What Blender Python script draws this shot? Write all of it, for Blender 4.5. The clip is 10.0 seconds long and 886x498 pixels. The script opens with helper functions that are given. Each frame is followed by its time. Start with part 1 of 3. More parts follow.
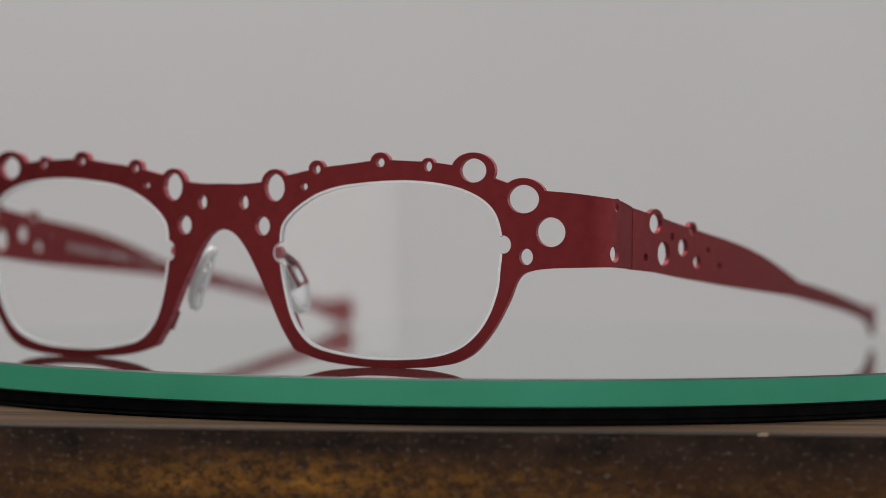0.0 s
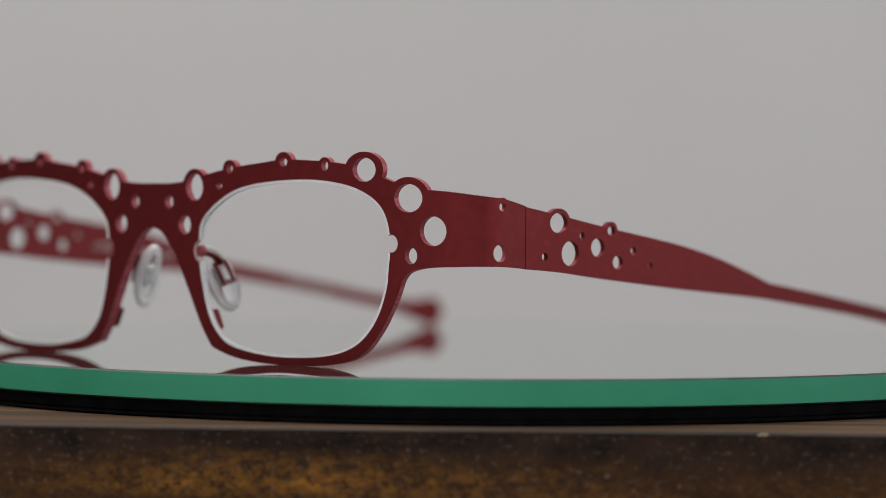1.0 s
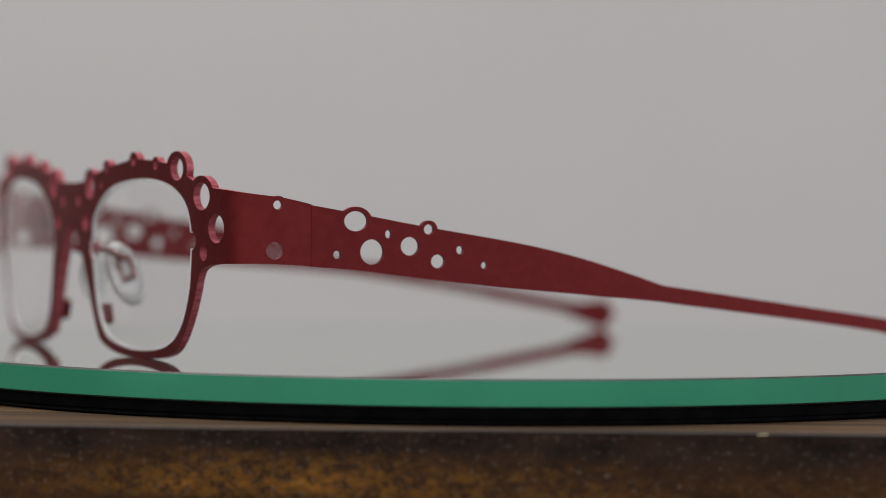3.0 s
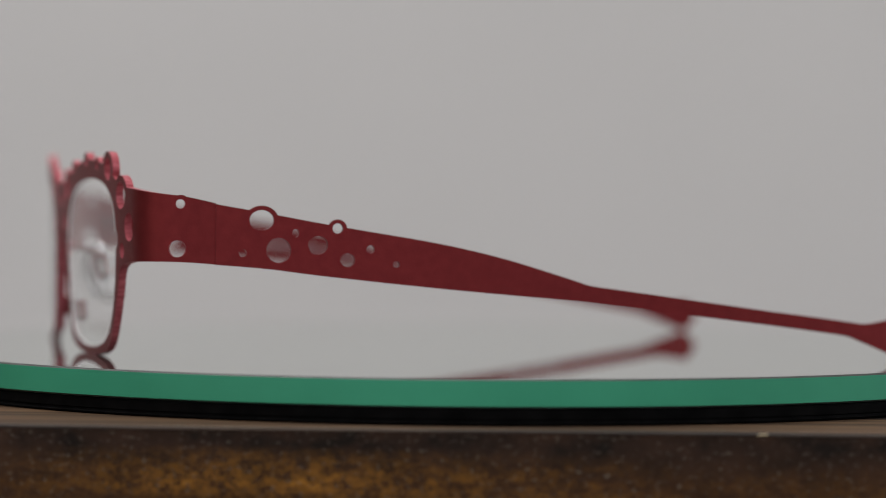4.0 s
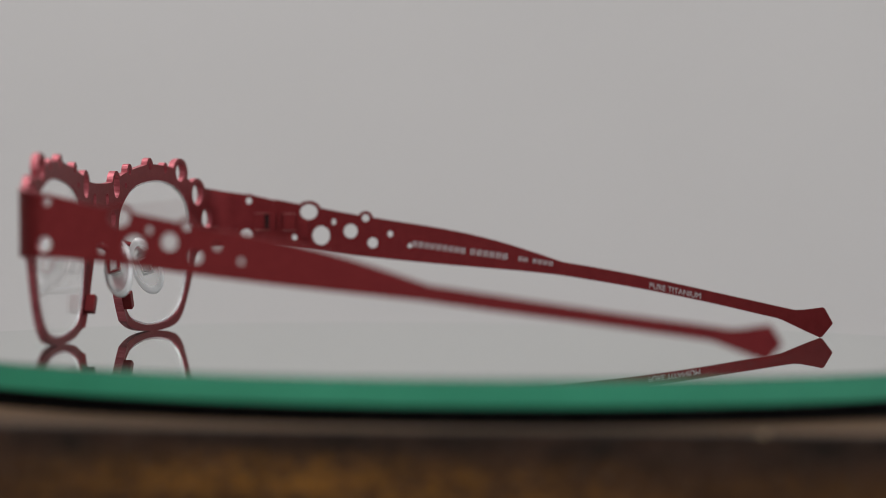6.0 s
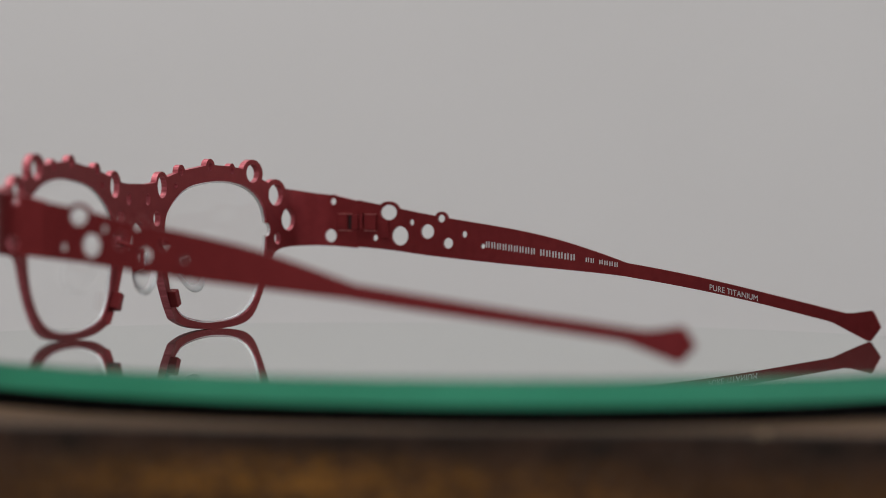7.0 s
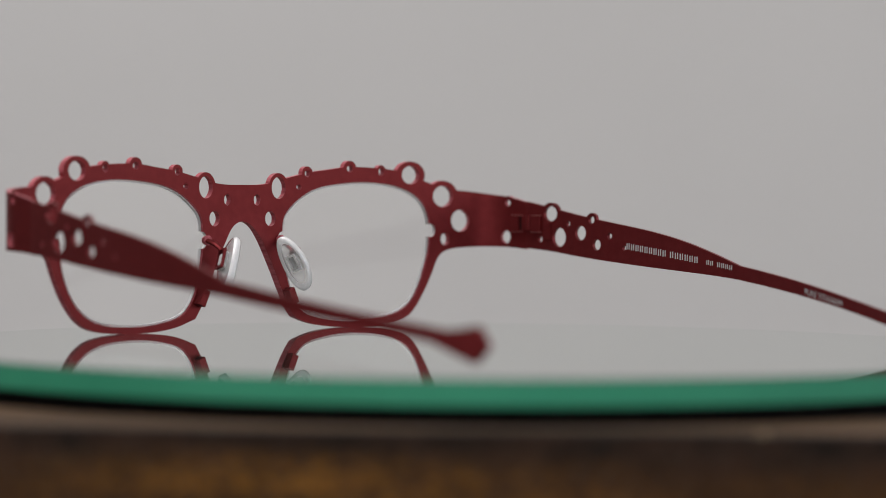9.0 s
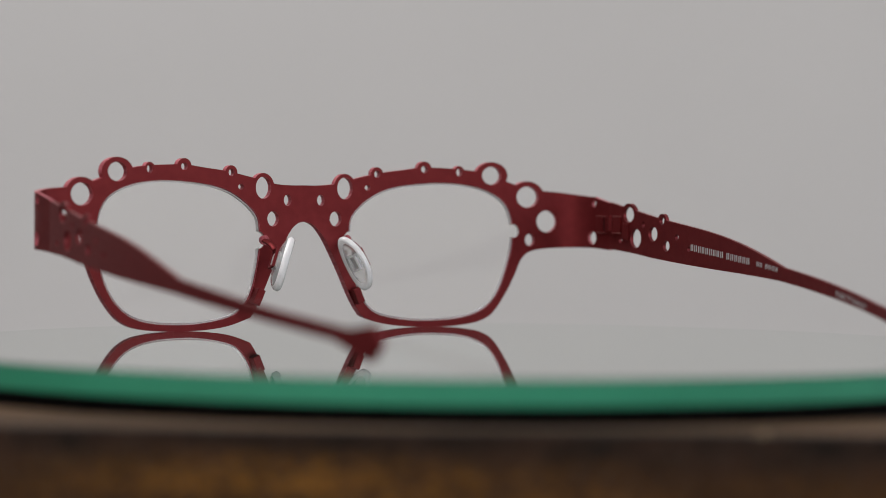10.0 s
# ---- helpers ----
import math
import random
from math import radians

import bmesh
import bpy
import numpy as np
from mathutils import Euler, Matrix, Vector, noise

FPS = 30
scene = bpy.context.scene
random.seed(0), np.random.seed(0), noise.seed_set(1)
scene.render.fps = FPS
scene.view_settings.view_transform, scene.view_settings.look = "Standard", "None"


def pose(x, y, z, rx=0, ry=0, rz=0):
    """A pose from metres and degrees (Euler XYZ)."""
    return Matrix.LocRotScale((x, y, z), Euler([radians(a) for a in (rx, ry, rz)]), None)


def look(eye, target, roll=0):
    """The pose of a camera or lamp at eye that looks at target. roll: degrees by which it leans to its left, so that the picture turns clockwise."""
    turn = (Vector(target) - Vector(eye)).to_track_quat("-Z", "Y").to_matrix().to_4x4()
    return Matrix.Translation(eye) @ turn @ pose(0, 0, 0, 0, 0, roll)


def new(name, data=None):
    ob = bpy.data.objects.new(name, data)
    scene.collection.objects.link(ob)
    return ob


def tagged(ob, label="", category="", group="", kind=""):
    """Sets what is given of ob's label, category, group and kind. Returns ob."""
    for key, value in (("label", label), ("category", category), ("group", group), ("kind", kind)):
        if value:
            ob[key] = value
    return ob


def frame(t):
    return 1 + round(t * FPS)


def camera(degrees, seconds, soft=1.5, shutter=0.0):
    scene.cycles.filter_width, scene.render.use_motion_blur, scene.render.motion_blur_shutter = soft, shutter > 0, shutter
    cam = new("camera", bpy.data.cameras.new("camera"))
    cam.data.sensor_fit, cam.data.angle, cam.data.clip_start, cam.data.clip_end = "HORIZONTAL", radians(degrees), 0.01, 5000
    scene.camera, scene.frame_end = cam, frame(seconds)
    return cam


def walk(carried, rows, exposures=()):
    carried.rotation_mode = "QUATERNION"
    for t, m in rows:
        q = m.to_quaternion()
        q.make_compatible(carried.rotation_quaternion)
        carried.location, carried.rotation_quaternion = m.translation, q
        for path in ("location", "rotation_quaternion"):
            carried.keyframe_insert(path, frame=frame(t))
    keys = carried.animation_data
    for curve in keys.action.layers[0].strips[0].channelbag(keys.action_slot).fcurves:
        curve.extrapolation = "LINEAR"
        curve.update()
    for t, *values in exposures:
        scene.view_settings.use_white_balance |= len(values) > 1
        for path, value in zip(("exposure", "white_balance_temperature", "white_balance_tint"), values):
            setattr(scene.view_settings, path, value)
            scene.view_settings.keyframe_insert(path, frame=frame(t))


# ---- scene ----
# ---- camera: on a tripod, before a slowly turning table ----
cam = camera(16.1, 10.0, 0.6)
EYE = Vector((-0.00454, -0.6137, 0.03041))
STAND = look(EYE, EYE + Vector((0, math.cos(radians(-1.068)), math.sin(radians(-1.068)))), 0.491)
walk(cam, [(0.0, STAND), (10.0, STAND)], [(0.0, 0.0), (5.2, 0.0), (6.3, 0.04), (10.0, 0.04)])
# the focus is pulled from the near rim to the far arm while the table turns
focus = new("focus_mark")
cam.data.dof.use_dof, cam.data.dof.focus_object, cam.data.dof.aperture_fstop = True, focus, 9.6

# ---- world and light ----
world = bpy.data.worlds.new("daylight")
world.use_nodes = True
scene.world = world
wt = world.node_tree
sky = wt.nodes.new("ShaderNodeTexSky")
sky.sky_type, sky.sun_disc = "NISHITA", False
sky.sun_elevation, sky.sun_rotation = radians(40), radians(200)
wt.nodes["Background"].inputs["Strength"].default_value = 0.1
wt.links.new(sky.outputs[0], wt.nodes["Background"].inputs["Color"])


def window_light(name, size_x, size_y, watts, colour, eye, target):
    """Sky light that enters by a window."""
    lamp = bpy.data.lights.new(name, "AREA")
    lamp.shape, lamp.size, lamp.size_y, lamp.energy, lamp.color = "RECTANGLE", size_x, size_y, watts, colour
    ob = new(name, lamp)
    ob.matrix_world = look(eye, target)
    return ob


DAY = (1.0, 0.965, 0.957)
window_light("skylight", 1.5, 1.5, 41.5, DAY, (-0.7, 0.0, 2.03), (-0.7, 0.001, 0.0))
window_light("window_light_side", 2.5, 1.8, 13.5, DAY, (1.97, -0.45, 0.45), (0, -0.45, 0.45))
window_light("window_light_left", 0.85, 0.75, 4.6, DAY, (-1.97, -1.7, -0.33), (0, -1.7, -0.33))
window_light("window_light_rear", 2.2, 1.1, 11, DAY, (-0.1, -2.17, 1.15), (-0.25, 0, 0.75))


# ---- materials ----
def material(name, colour, rough=0.5, metal=0.0, spec=0.5):
    m = bpy.data.materials.new(name)
    m.use_nodes = True
    b = m.node_tree.nodes["Principled BSDF"]
    b.inputs["Base Color"].default_value = (*colour, 1)
    b.inputs["Roughness"].default_value = rough
    b.inputs["Metallic"].default_value = metal
    b.inputs["Specular IOR Level"].default_value = spec
    return m


def node(m, kind, **sockets):
    n = m.node_tree.nodes.new(kind)
    for k, v in sockets.items():
        n.inputs[k].default_value = v
    return n


def bsdf(m):
    return m.node_tree.nodes["Principled BSDF"]


def noise_mix(m, low, high, scale, detail=6.0, stretch=(1, 1, 1), lo=0.35, hi=0.65, target="Base Color"):
    """Lets two colours run into each other over a noise in object space. Returns the noise."""
    t = m.node_tree
    co = t.nodes.new("ShaderNodeTexCoord")
    mp = t.nodes.new("ShaderNodeMapping")
    mp.inputs["Scale"].default_value = stretch
    t.links.new(co.outputs["Object"], mp.inputs["Vector"])
    nz = node(m, "ShaderNodeTexNoise", Scale=scale, Detail=detail)
    t.links.new(mp.outputs[0], nz.inputs["Vector"])
    ramp = t.nodes.new("ShaderNodeValToRGB")
    ramp.color_ramp.elements[0].position, ramp.color_ramp.elements[1].position = lo, hi
    ramp.color_ramp.elements[0].color, ramp.color_ramp.elements[1].color = (*low, 1), (*high, 1)
    t.links.new(nz.outputs["Fac"], ramp.inputs["Fac"])
    if target:
        t.links.new(ramp.outputs["Color"], bsdf(m).inputs[target])
    return nz, ramp, mp


def bump(m, source, strength, distance):
    t = m.node_tree
    b = node(m, "ShaderNodeBump", Strength=strength, Distance=distance)
    t.links.new(source, b.inputs["Height"])
    t.links.new(b.outputs[0], bsdf(m).inputs["Normal"])
    return b


RED = material("red_anodised_titanium", (0.18, 0.02, 0.022), 0.5, 0.8, 0.3)
nz, ramp, mp = noise_mix(RED, (0.178, 0.0205, 0.023), (0.206, 0.025, 0.027), 520, 10, lo=0.32, hi=0.68)


def scuffs():
    # pale rub marks and a fine satin grain
    t = RED.node_tree
    co = t.nodes.new("ShaderNodeTexCoord")
    patch = node(RED, "ShaderNodeTexNoise", Scale=900.0, Detail=8.0, Roughness=0.75)
    t.links.new(co.outputs["Object"], patch.inputs["Vector"])
    rim = t.nodes.new("ShaderNodeValToRGB")
    rim.color_ramp.elements[0].position, rim.color_ramp.elements[1].position = 0.62, 0.74
    t.links.new(patch.outputs["Fac"], rim.inputs["Fac"])
    mix = t.nodes.new("ShaderNodeMix")
    mix.data_type = "RGBA"
    mix.inputs["B"].default_value = (0.235, 0.037, 0.038, 1)
    t.links.new(rim.outputs["Color"], mix.inputs["Factor"])
    t.links.new(ramp.outputs["Color"], mix.inputs["A"])
    t.links.new(mix.outputs["Result"], bsdf(RED).inputs["Base Color"])
    grain = node(RED, "ShaderNodeTexNoise", Scale=2600.0, Detail=4.0)
    t.links.new(co.outputs["Object"], grain.inputs["Vector"])
    bump(RED, grain.outputs["Fac"], 0.25, 0.0001)
    rough = t.nodes.new("ShaderNodeMapRange")
    rough.inputs["To Min"].default_value, rough.inputs["To Max"].default_value = 0.42, 0.6
    t.links.new(patch.outputs["Fac"], rough.inputs["Value"])
    t.links.new(rough.outputs[0], bsdf(RED).inputs["Roughness"])


scuffs()
bsdf(RED).inputs["Coat Weight"].default_value, bsdf(RED).inputs["Coat Roughness"].default_value = 0.03, 0.4
RED_EDGE = material("cut_red_edge", (0.5, 0.11, 0.13), 0.45, 0.3)
nz, ramp, mp = noise_mix(RED_EDGE, (0.32, 0.05, 0.064), (0.55, 0.135, 0.16), 1500, 5, stretch=(1, 0.12, 1))
bump(RED_EDGE, nz.outputs["Fac"], 0.4, 0.0002)
TEMPLE_EDGE = material("dark_red_temple_edge", (0.2, 0.03, 0.034), 0.45, 0.8)
noise_mix(TEMPLE_EDGE, (0.16, 0.022, 0.026), (0.27, 0.045, 0.05), 900, 4)
LIP = material("pale_red_lip", (0.42, 0.13, 0.13), 0.4, 0.6)
noise_mix(LIP, (0.3, 0.08, 0.08), (0.5, 0.2, 0.19), 900, 4)
# near-black red that stands in for shade between the hinge leaves
SLOT_SHADE = material("hinge_slot_dark_shade", (0.02, 0.006, 0.006), 0.5, 0.5)
noise_mix(SLOT_SHADE, (0.014, 0.004, 0.004), (0.03, 0.009, 0.009), 900, 4)
LENS = material("clear_demo_lens", (1, 1, 1), 0.0)
bsdf(LENS).inputs["Transmission Weight"].default_value = 1.0
bsdf(LENS).inputs["IOR"].default_value = 1.2
BEVEL = material("frosted_lens_bevel", (0.95, 0.95, 0.94), 0.3)
bsdf(BEVEL).inputs["Transmission Weight"].default_value = 0.55
bsdf(BEVEL).inputs["IOR"].default_value = 1.49
nz, ramp, mp = noise_mix(BEVEL, (0.0, 0.0, 0.0), (0.2, 0.2, 0.2), 120, 3, target="Transmission Weight")
PAD = material("clear_silicone", (1.0, 1.0, 0.99), 0.06)
bsdf(PAD).inputs["Transmission Weight"].default_value = 0.82
bsdf(PAD).inputs["Subsurface Radius"].default_value = (1.0, 1.0, 1.0)
bsdf(PAD).inputs["Subsurface Weight"].default_value, bsdf(PAD).inputs["Subsurface Scale"].default_value = 0.7, 0.004
bsdf(PAD).inputs["IOR"].default_value = 1.22
bsdf(PAD).inputs["Coat Weight"].default_value, bsdf(PAD).inputs["Coat Roughness"].default_value = 1.0, 0.03
PAD_RIM = material("milky_silicone_rim", (1.0, 1.0, 0.99), 0.08)
bsdf(PAD_RIM).inputs["Transmission Weight"].default_value, bsdf(PAD_RIM).inputs["IOR"].default_value = 0.15, 1.46
bsdf(PAD_RIM).inputs["Subsurface Radius"].default_value = (1.0, 1.0, 1.0)
bsdf(PAD_RIM).inputs["Subsurface Weight"].default_value, bsdf(PAD_RIM).inputs["Subsurface Scale"].default_value = 0.7, 0.003
bsdf(PAD_RIM).inputs["Coat Weight"].default_value, bsdf(PAD_RIM).inputs["Coat Roughness"].default_value = 1.0, 0.04
CLIP = material("clear_moulded_clip", (1.0, 1.0, 0.99), 0.12)
bsdf(CLIP).inputs["Subsurface Radius"].default_value = (1.0, 1.0, 1.0)
bsdf(CLIP).inputs["Subsurface Weight"].default_value, bsdf(CLIP).inputs["Subsurface Scale"].default_value = 0.7, 0.004
bsdf(CLIP).inputs["Transmission Weight"].default_value = 0.1
bsdf(CLIP).inputs["Coat Weight"].default_value, bsdf(CLIP).inputs["Coat Roughness"].default_value = 1.0, 0.05
PRINT = material("pale_grey_print", (0.52, 0.49, 0.49), 0.5)

GLASS_TOP = material("plate_glass_face", (0.09, 0.095, 0.09), 0.0)
bsdf(GLASS_TOP).inputs["Coat Tint"].default_value = (0.92, 1.0, 0.955, 1)
bsdf(GLASS_TOP).inputs["Coat Weight"].default_value, bsdf(GLASS_TOP).inputs["Coat Roughness"].default_value = 1.0, 0.0
GLASS_EDGE = material("green_glass_edge", (0.04, 0.30, 0.165), 0.5, 0.0, 0.2)
nz, ramp, mp = noise_mix(GLASS_EDGE, (0.042, 0.30, 0.172), (0.052, 0.345, 0.2), 35, 3)
ARRIS = material("ground_glass_arris", (0.035, 0.045, 0.04), 0.5)
noise_mix(ARRIS, (0.025, 0.035, 0.03), (0.06, 0.07, 0.062), 120)
BLACK = material("black_rubber", (0.006, 0.006, 0.007), 0.7, 0.0, 0.03)
noise_mix(BLACK, (0.0022, 0.0022, 0.0023), (0.0055, 0.0053, 0.0054), 260)

WOOD = material("worn_dark_wood", (0.05, 0.03, 0.02), 0.55, 0.0, 0.12)
WOOD_TOP = material("bare_wood_top", (0.24, 0.17, 0.12), 0.75, 0.0, 0.2)
WORN_EDGE = material("rubbed_wood_edge", (0.2, 0.15, 0.11), 0.5)
nz, ramp, mp = noise_mix(WORN_EDGE, (0.015, 0.009, 0.006), (0.09, 0.062, 0.043), 60, 8, stretch=(0.4, 1, 1), lo=0.40, hi=0.66)
bump(WORN_EDGE, nz.outputs["Fac"], 0.4, 0.0003)
SPLINTER = material("bare_splinter", (0.62, 0.5, 0.28), 0.35)
noise_mix(SPLINTER, (0.5, 0.4, 0.2), (0.75, 0.62, 0.4), 900)
PLASTER = material("pale_grey_plaster", (0.6, 0.585, 0.575), 0.9)
nz, ramp, mp = noise_mix(PLASTER, (0.572, 0.565, 0.553), (0.61, 0.602, 0.59), 1.6, 4)
# invented dark colour for the unseen left wall, to cut light from that side
DIM_SIDE = material("light_dimming_taupe", (0.13, 0.12, 0.115), 0.85)
noise_mix(DIM_SIDE, (0.12, 0.11, 0.105), (0.14, 0.13, 0.124), 1.6)
CEILING = material("white_ceiling_paint", (0.8, 0.79, 0.78), 0.9)
noise_mix(CEILING, (0.78, 0.77, 0.76), (0.82, 0.81, 0.8), 2.0)
FLOOR = material("grey_floor", (0.3, 0.28, 0.26), 0.6)
noise_mix(FLOOR, (0.25, 0.235, 0.22), (0.33, 0.31, 0.29), 5.0)
FRAME = material("white_window_paint", (0.8, 0.8, 0.79), 0.4)
noise_mix(FRAME, (0.77, 0.77, 0.76), (0.82, 0.82, 0.81), 9.0)


def wood_nodes():
    # a dark, worn front; golden grain and a warmer brown set in lower down
    t = WOOD.node_tree
    co = t.nodes.new("ShaderNodeTexCoord")

    def field(scale, detail, stretch, lo, hi, rough=0.6):
        mp = t.nodes.new("ShaderNodeMapping")
        mp.inputs["Scale"].default_value = stretch
        t.links.new(co.outputs["Object"], mp.inputs["Vector"])
        nz = node(WOOD, "ShaderNodeTexNoise", Scale=scale, Detail=detail, Roughness=rough)
        t.links.new(mp.outputs[0], nz.inputs["Vector"])
        r = t.nodes.new("ShaderNodeMapRange")
        r.inputs["From Min"].default_value, r.inputs["From Max"].default_value = lo, hi
        t.links.new(nz.outputs["Fac"], r.inputs["Value"])
        return r.outputs[0]

    def times(a, b, op="MULTIPLY"):
        m = t.nodes.new("ShaderNodeMath")
        m.operation, m.use_clamp = op, True
        t.links.new(a, m.inputs[0])
        if isinstance(b, float):
            m.inputs[1].default_value = b
        else:
            t.links.new(b, m.inputs[1])
        return m.outputs[0]

    def blend(fac, a, b):
        m = t.nodes.new("ShaderNodeMix")
        m.data_type = "RGBA"
        t.links.new(fac, m.inputs["Factor"])
        for key, v in (("A", a), ("B", b)):
            if isinstance(v, tuple):
                m.inputs[key].default_value = (*v, 1)
            else:
                t.links.new(v, m.inputs[key])
        return m.outputs["Result"]

    sep = t.nodes.new("ShaderNodeSeparateXYZ")
    t.links.new(co.outputs["Object"], sep.inputs[0])
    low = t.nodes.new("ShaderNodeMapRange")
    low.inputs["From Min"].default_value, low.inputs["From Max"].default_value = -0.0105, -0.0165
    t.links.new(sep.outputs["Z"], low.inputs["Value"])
    bands = field(46, 7.0, (0.22, 1, 2.6), 0.40, 0.64, 0.65)
    specks = field(700, 8.0, (0.6, 1, 0.8), 0.44, 0.56, 0.9)
    patches = field(26, 3.0, (1, 1, 1.6), 0.26, 0.60)
    # the gold is strongest around x = -0.014 and fades to both sides
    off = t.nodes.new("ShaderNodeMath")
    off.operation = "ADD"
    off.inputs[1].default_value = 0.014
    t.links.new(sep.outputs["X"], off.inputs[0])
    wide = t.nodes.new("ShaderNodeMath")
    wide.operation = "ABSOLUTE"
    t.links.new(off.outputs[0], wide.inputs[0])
    gold_span = t.nodes.new("ShaderNodeMapRange")
    gold_span.interpolation_type = "SMOOTHSTEP"
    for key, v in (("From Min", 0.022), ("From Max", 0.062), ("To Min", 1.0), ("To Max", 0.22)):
        gold_span.inputs[key].default_value = v
    t.links.new(wide.outputs[0], gold_span.inputs["Value"])
    gold = times(times(times(times(low.outputs[0], bands), specks), patches), gold_span.outputs[0])
    dust = field(1100, 5.0, (0.8, 1, 1.2), 0.58, 0.68)
    brown = blend(field(130, 6.0, (0.7, 1, 1.0), 0.35, 0.65), (0.013, 0.0088, 0.007), (0.056, 0.029, 0.018))
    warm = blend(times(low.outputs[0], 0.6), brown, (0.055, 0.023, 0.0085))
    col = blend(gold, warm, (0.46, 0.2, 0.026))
    col = blend(times(dust, 0.7), col, (0.17, 0.14, 0.105))
    t.links.new(col, bsdf(WOOD).inputs["Base Color"])
    bump(WOOD, specks, 0.5, 0.0004)


wood_nodes()
nz, ramp, mp = noise_mix(WOOD_TOP, (0.012, 0.0068, 0.0038), (0.115, 0.064, 0.032), 90, 8, stretch=(0.12, 2.2, 1))
bump(WOOD_TOP, nz.outputs["Fac"], 0.3, 0.0005)


# ---- mesh helpers ----
def part(name, bm, mats, parent=None, label=""):
    me = bpy.data.meshes.new(name)
    bm.normal_update()
    bm.to_mesh(me)
    bm.free()
    for m in mats if isinstance(mats, (list, tuple)) else [mats]:
        me.materials.append(m)
    ob = new(name, me)
    ob.parent = parent
    return tagged(ob, label)


def box(bm, lo, hi, bevel=0.0, m=None):
    r = bmesh.ops.create_cube(bm, size=1.0)
    for v in r["verts"]:
        v.co = Vector([lo[i] + (v.co[i] + 0.5) * (hi[i] - lo[i]) for i in range(3)])
    if bevel:
        es = list({e for v in r["verts"] for e in v.link_edges})
        r = bmesh.ops.bevel(bm, geom=es, offset=bevel, segments=2, profile=0.6, affect="EDGES")
    if m is not None:
        bmesh.ops.transform(bm, matrix=m, verts=list({v for v in r["verts"]}))
    return bm


def lathe(profile, segments):
    """A closed solid turned round the z axis from (radius, height, material) points, outside going down."""
    bm = bmesh.new()
    rings = []
    for r, z, _ in profile:
        if r == 0:
            rings.append([bm.verts.new((0, 0, z))] * segments)
        else:
            rings.append([bm.verts.new((r * math.cos(2 * math.pi * k / segments), r * math.sin(2 * math.pi * k / segments), z)) for k in range(segments)])
    for (a, b, p) in zip(rings, rings[1:], profile[1:]):
        for k in range(segments):
            j = (k + 1) % segments
            vs = []
            for v in (a[k], b[k], b[j], a[j]):
                if v not in vs:
                    vs.append(v)
            f = bm.faces.new(vs)
            f.material_index = p[2]
            f.smooth = True
    bm.normal_update()
    for e in bm.edges:
        if len(e.link_faces) == 2 and e.calc_face_angle(0) > 0.5:
            e.smooth = False
    return bm


def spline(points, n, closed=True):
    """A smooth line through 2D points."""
    out, c = [], len(points)
    for i in range(c if closed else c - 1):
        if closed:
            a, b, d, e = (Vector(points[(i + k) % c]) for k in (-1, 0, 1, 2))
        else:
            a, b, d, e = (Vector(points[min(max(i + k, 0), c - 1)]) for k in (-1, 0, 1, 2))
        for k in range(n):
            t = k / n
            out.append(0.5 * (2 * b + (d - a) * t + (2 * a - 5 * b + 4 * d - e) * t * t + (3 * b - a - 3 * d + e) * t ** 3))
    if not closed:
        out.append(Vector(points[-1]))
    return out


def dense(points, step=2.0):
    """The same 2D line with more points on its long stretches."""
    out = []
    for a, b in zip(points, points[1:]):
        a, b = Vector(a), Vector(b)
        k = max(1, int((b - a).length / step))
        out += [a.lerp(b, i / k) for i in range(k)]
    return out + [Vector(points[-1])]


def ellipse(x, y, rx, ry, n=28):
    return [Vector((x + rx * math.cos(2 * math.pi * k / n), y + ry * math.sin(2 * math.pi * k / n))) for k in range(n)]


def inside(p, loop):
    hit = False
    for a, b in zip(loop, loop[1:] + loop[:1]):
        if (a.y > p.y) != (b.y > p.y) and p.x < (b.x - a.x) * (p.y - a.y) / (b.y - a.y) + a.x:
            hit = not hit
    return hit


def inset(loop, d):
    out = []
    area = sum(a.x * b.y - b.x * a.y for a, b in zip(loop, loop[1:] + loop[:1]))
    for a, b, c in zip(loop[-1:] + loop[:-1], loop, loop[1:] + loop[:1]):
        t = (c - a).normalized()
        nrm = Vector((-t.y, t.x)) * (1 if area > 0 else -1)
        out.append(b + nrm * d)
    return out


